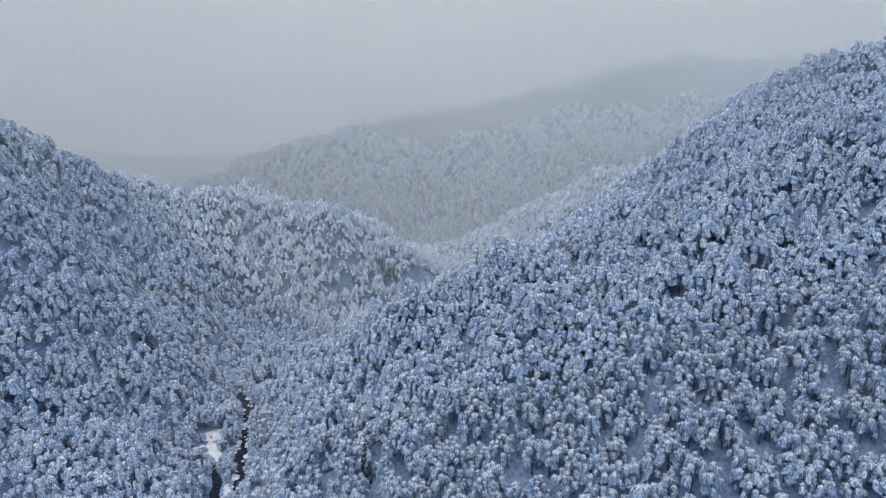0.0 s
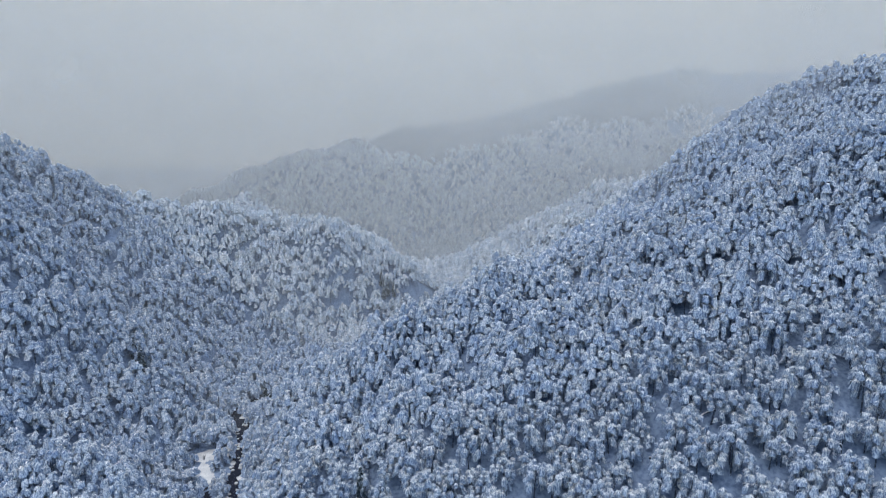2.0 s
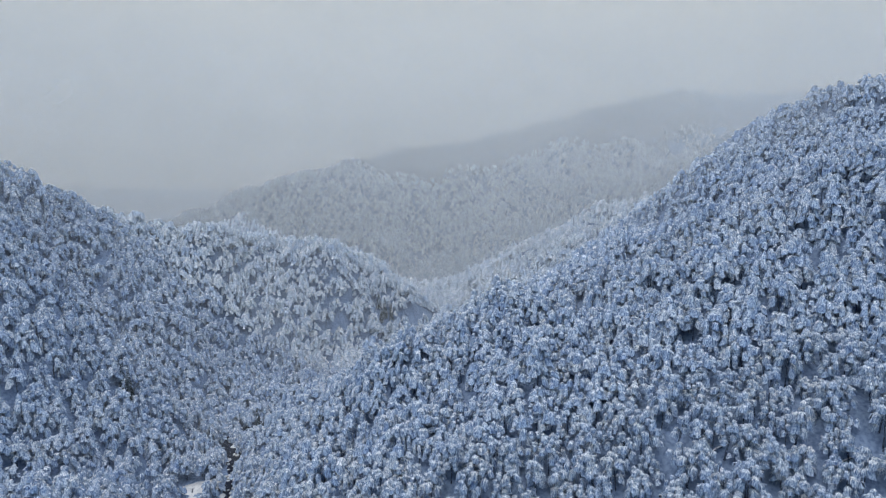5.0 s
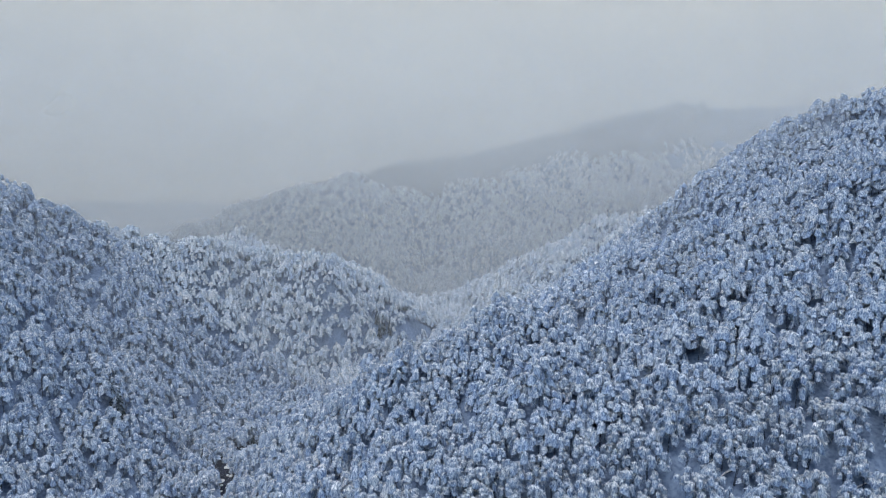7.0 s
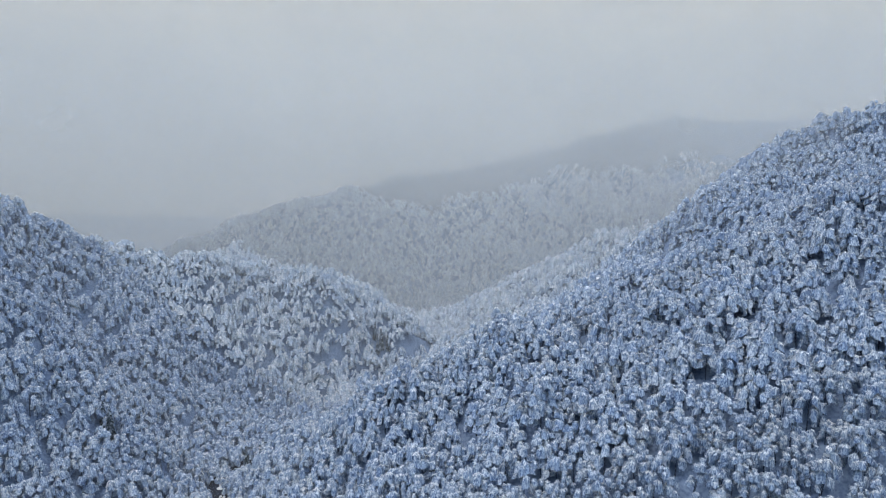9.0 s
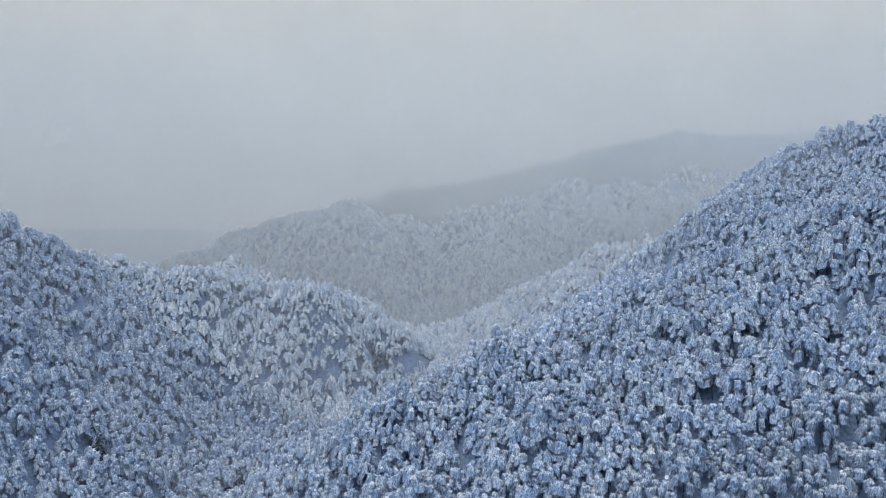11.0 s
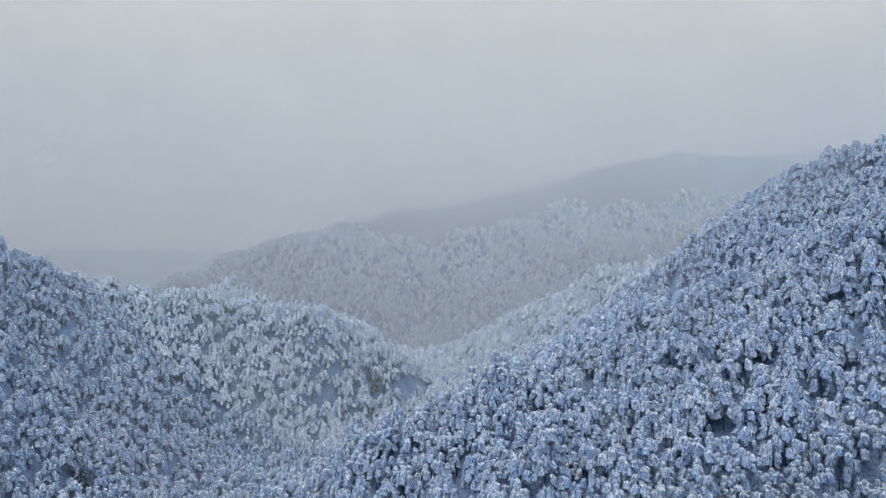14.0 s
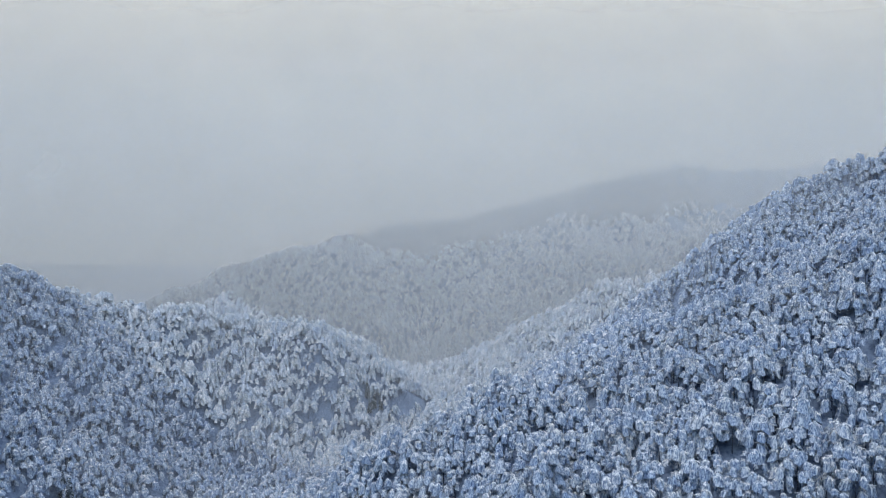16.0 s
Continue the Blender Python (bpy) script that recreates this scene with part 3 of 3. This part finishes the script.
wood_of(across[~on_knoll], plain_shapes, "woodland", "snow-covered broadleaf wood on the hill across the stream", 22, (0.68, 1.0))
wood_of(turned, far_shapes, "woodland", "snow-covered wood on the slopes that turn away", 24, (0.68, 1.05))
far = np.concatenate([
    scatter(6.4, -400, 260, 480, 780, 12, lambda x, y: wooded(x, y) & (x < 0.36 * y) & (x > -0.52 * y)),
    scatter(8.0, -330, 420, 780, 900, 13, lambda x, y: (x < 0.4 * y) & (x > -0.34 * y)),
    scatter(8.6, 170, 480, 480, 780, 14, lambda x, y: (x < 0.46 * y) & (x >= 0.36 * y))])
far = far[(land(far[:, 0], far[:, 1] + 6) - far[:, 2] > -1.2) | (np.arange(len(far)) % 3 == 0)]
wood_of(far, far_shapes, "woodland", "snow-covered woods with brightened frost, fading into fog on the far hills", 23, (0.85, 1.2), BRIGHT_FROST)

# the wood goes on under the drone's way
under = scatter(15.0, -190, 190, -110, 134, 16, lambda x, y: np.abs(x - stream_x(y)) > 6)
wood_of(under, far_shapes, "woodland", "snow-covered broadleaf wood on the valley floor", 28, (0.7, 1.05))

# single firs that stand darker than the wood round them
firs = [fir_shape(500, 1), fir_shape(501, 1, 13.0, 2.2)]
fir = tree_thing("fir_tree", firs[0], SNOW_ON_FIRS, "dark fir with snow on its boughs", "tree", "firs in the wood", "dark needles under snow")
for n, (x, y, size) in enumerate(FIRS):
    m = pose(x, y, float(land(float(x), float(y))), 0, 0, 37 * y % 360) @ Matrix.Scale(size, 4)
    if n == 0:
        fir.matrix_basis = m
    else:
        copy_thing(fir, m).scale = (size, size, size)


# ---- the clearing by the stream ----
def open_snow():
    """Deep untrodden snow where no tree stands, a hand above the forest floor."""
    xs, ys = np.arange(-112, -66, 0.8), np.arange(196, 258, 0.8)
    gx, gy = np.meshgrid(xs, ys)
    inside = (snow_patch(gx, gy) < 1.0) & (channel(gx, gy) > 1.1)
    edge = np.clip((1.0 - snow_patch(gx, gy)) * 2.5, 0, 1)
    v = np.stack([gx.ravel(), gy.ravel(), (land(gx, gy) + 0.04 + 0.3 * edge).ravel()], 1)
    nx = len(xs)
    i = (np.arange(len(ys) - 1)[:, None] * nx + np.arange(nx - 1)[None]).ravel()
    full = inside.ravel()
    i = i[full[i] & full[i + 1] & full[i + nx] & full[i + nx + 1]]
    t = np.concatenate([np.stack([i, i + 1, i + nx + 1], 1), np.stack([i, i + nx + 1, i + nx], 1)])
    used, t = np.unique(t, return_inverse=True)
    ob = new("snow_field", mesh_of("snow_field", v[used], t.reshape(-1, 3), [OPEN_SNOW]))
    tagged(ob, "smooth open snow in the clearing by the stream", "snow", kind="structure")


open_snow()


def lump(seed, size, flat, level=2):
    """A rounded, uneven stone or mound."""
    bm = bmesh.new()
    bmesh.ops.create_icosphere(bm, subdivisions=level, radius=1.0)
    for p in bm.verts:
        k = 1 + 0.35 * noise.noise(p.co * 1.3 + Vector((seed * 3.1, 0, 0)))
        p.co = Vector((p.co.x * size * k, p.co.y * size * 0.8 * k, p.co.z * size * flat * k))
    v = np.array([p.co[:] for p in bm.verts])
    f = np.array([[p.index for p in q.verts] for q in bm.faces])
    bm.free()
    return v, f


def boulder(seed, x, y, size):
    """A wet boulder in the stream with a cap of snow."""
    base = float(floor_z(y)) - 0.9
    ob = new("boulder", mesh_of("boulder", *lump(seed, size, 0.7), [STONE]))
    ob.matrix_basis = pose(x, y, base - 0.05, 0, 0, seed * 77)
    v, f = lump(seed + 50, size * 0.92, 0.42)
    v[:, 2] += size * 0.5
    part("snow_cap", mesh_of("snow_cap", v, f, [OPEN_SNOW]), ob, "rounded cap of fresh snow")
    tagged(ob, "dark wet boulder capped with snow in the stream", "boulder", "boulders in the stream")


dice = random.Random(31)
for n in range(60):
    y = dice.uniform(208, 292)
    x = float(stream_x(y)) + dice.choice((-1, 1)) * dice.uniform(0.35, 1.05) * float(stream_half(y))
    boulder(n, x, y, dice.uniform(0.35, 0.95))
for n in range(7):
    y = 206 + n * 12.5 + dice.uniform(-3, 3)
    x = float(stream_x(y)) + (-1) ** n * float(stream_half(y)) * 0.75
    v, f = lump(90 + n, 1.0, 0.22)
    v = v * (dice.uniform(1.2, 2.0), dice.uniform(1.8, 3.0), 1.3)
    ob = new("snow_mound", mesh_of("snow_mound", v, f, [OPEN_SNOW]))
    ob.matrix_basis = pose(x, y, float(floor_z(y)) - 0.9)
    tagged(ob, "low mound of snow on shore ice in the stream", "snow mound", "snow mounds in the stream")


def bush(seed, x, y, tall):
    """A bare bush of thin upright stems."""
    rng = np.random.default_rng(seed)
    stems = []
    for _ in range(16):
        a, out = rng.uniform(0, 6.283), rng.uniform(0.2, 1.2)
        top = np.array([math.cos(a) * out, math.sin(a) * out, tall * rng.uniform(0.6, 1.0)])
        stems.append(limb([(0.15 * math.cos(a), 0.15 * math.sin(a), -0.2), top * (0.4, 0.4, 0.55), top], [0.05, 0.035, 0.01], 3))
    ob = new("bush", mesh_of("bush", *joined(stems), [BARK]))
    ob.matrix_basis = pose(x, y, float(land(x, y)) + 0.2)
    tagged(ob, "bare bush of thin stems standing in open snow", "bush", "bushes in the clearing")


for n, (x, y, tall) in enumerate(((-92.0, 236.0, 3.4), (-90.5, 238.5, 2.8), (-98.0, 244.0, 2.5), (-88.0, 246.0, 2.6), (-100.0, 232.0, 2.2))):
    bush(700 + n, x, y, tall)

# low trees along the banks and between the two arms
banks = scatter(2.3, -112, -58, 200, 300, 18, lambda x, y: (channel(x, y) > 1.9) & (np.abs(x - stream_x(y)) < 9.5) & (snow_patch(x, y) > 1.0) & ((np.abs(x - arm_x(y)) > 3.5) | (y > 230)))
wood_of(banks, plain_shapes, "undergrowth", "low snow-laden trees and shrubs along the banks", 30, (0.25, 0.55))
between = np.array([(x, y, float(land(x, y))) for x, y in ((-82.0, 219.0), (-80.8, 222.5), (-83.2, 223.5), (-84.6, 227.5), (-81.8, 214.5), (-86.0, 231.5))])
wood_of(between, plain_shapes, "undergrowth", "low snow-laden trees between the arms of the stream", 29, (0.38, 0.5))


def fallen_log(seed, x, y, long, turn):
    """A dead trunk lying on the slope, snow along its back."""
    rng = np.random.default_rng(seed)
    c, s_ = math.cos(radians(turn)), math.sin(radians(turn))
    spots = [(x + c * long * k, y + s_ * long * k) for k in (-0.5, -0.17, 0.17, 0.5)]
    pts = [(px, py, float(land(px, py)) + 0.25) for px, py in spots]
    stubs = [limb([pts[k], (pts[k][0] + rng.uniform(-1, 1), pts[k][1] + rng.uniform(-1, 1), pts[k][2] + 1.1)], [0.09, 0.02], 4) for k in (1, 2)]
    ob = new("fallen_log", mesh_of("fallen_log", *joined([limb(pts, [0.34, 0.3, 0.26, 0.18], 8), *stubs]), [BARK]))
    part("snow_ridge", mesh_of("snow_ridge", *limb([(px, py, pz + 0.26) for px, py, pz in pts], [0.2, 0.22, 0.18, 0.1], 6), [OPEN_SNOW]), ob, "strip of snow along the log")
    tagged(ob, "dark fallen trunk with snow along its back on the slope", "log", "fallen trunks on the slope")


for n, (x, y, long, turn) in enumerate(((72.0, 165.0, 6.0, 20.0), (98.0, 157.0, 6.5, 5.0), (112.0, 168.0, 5.0, 60.0), (58.0, 160.0, 5.0, -30.0), (-90.5, 208.0, 5.0, 65.0))):
    fallen_log(800 + n, x, y, long, turn)
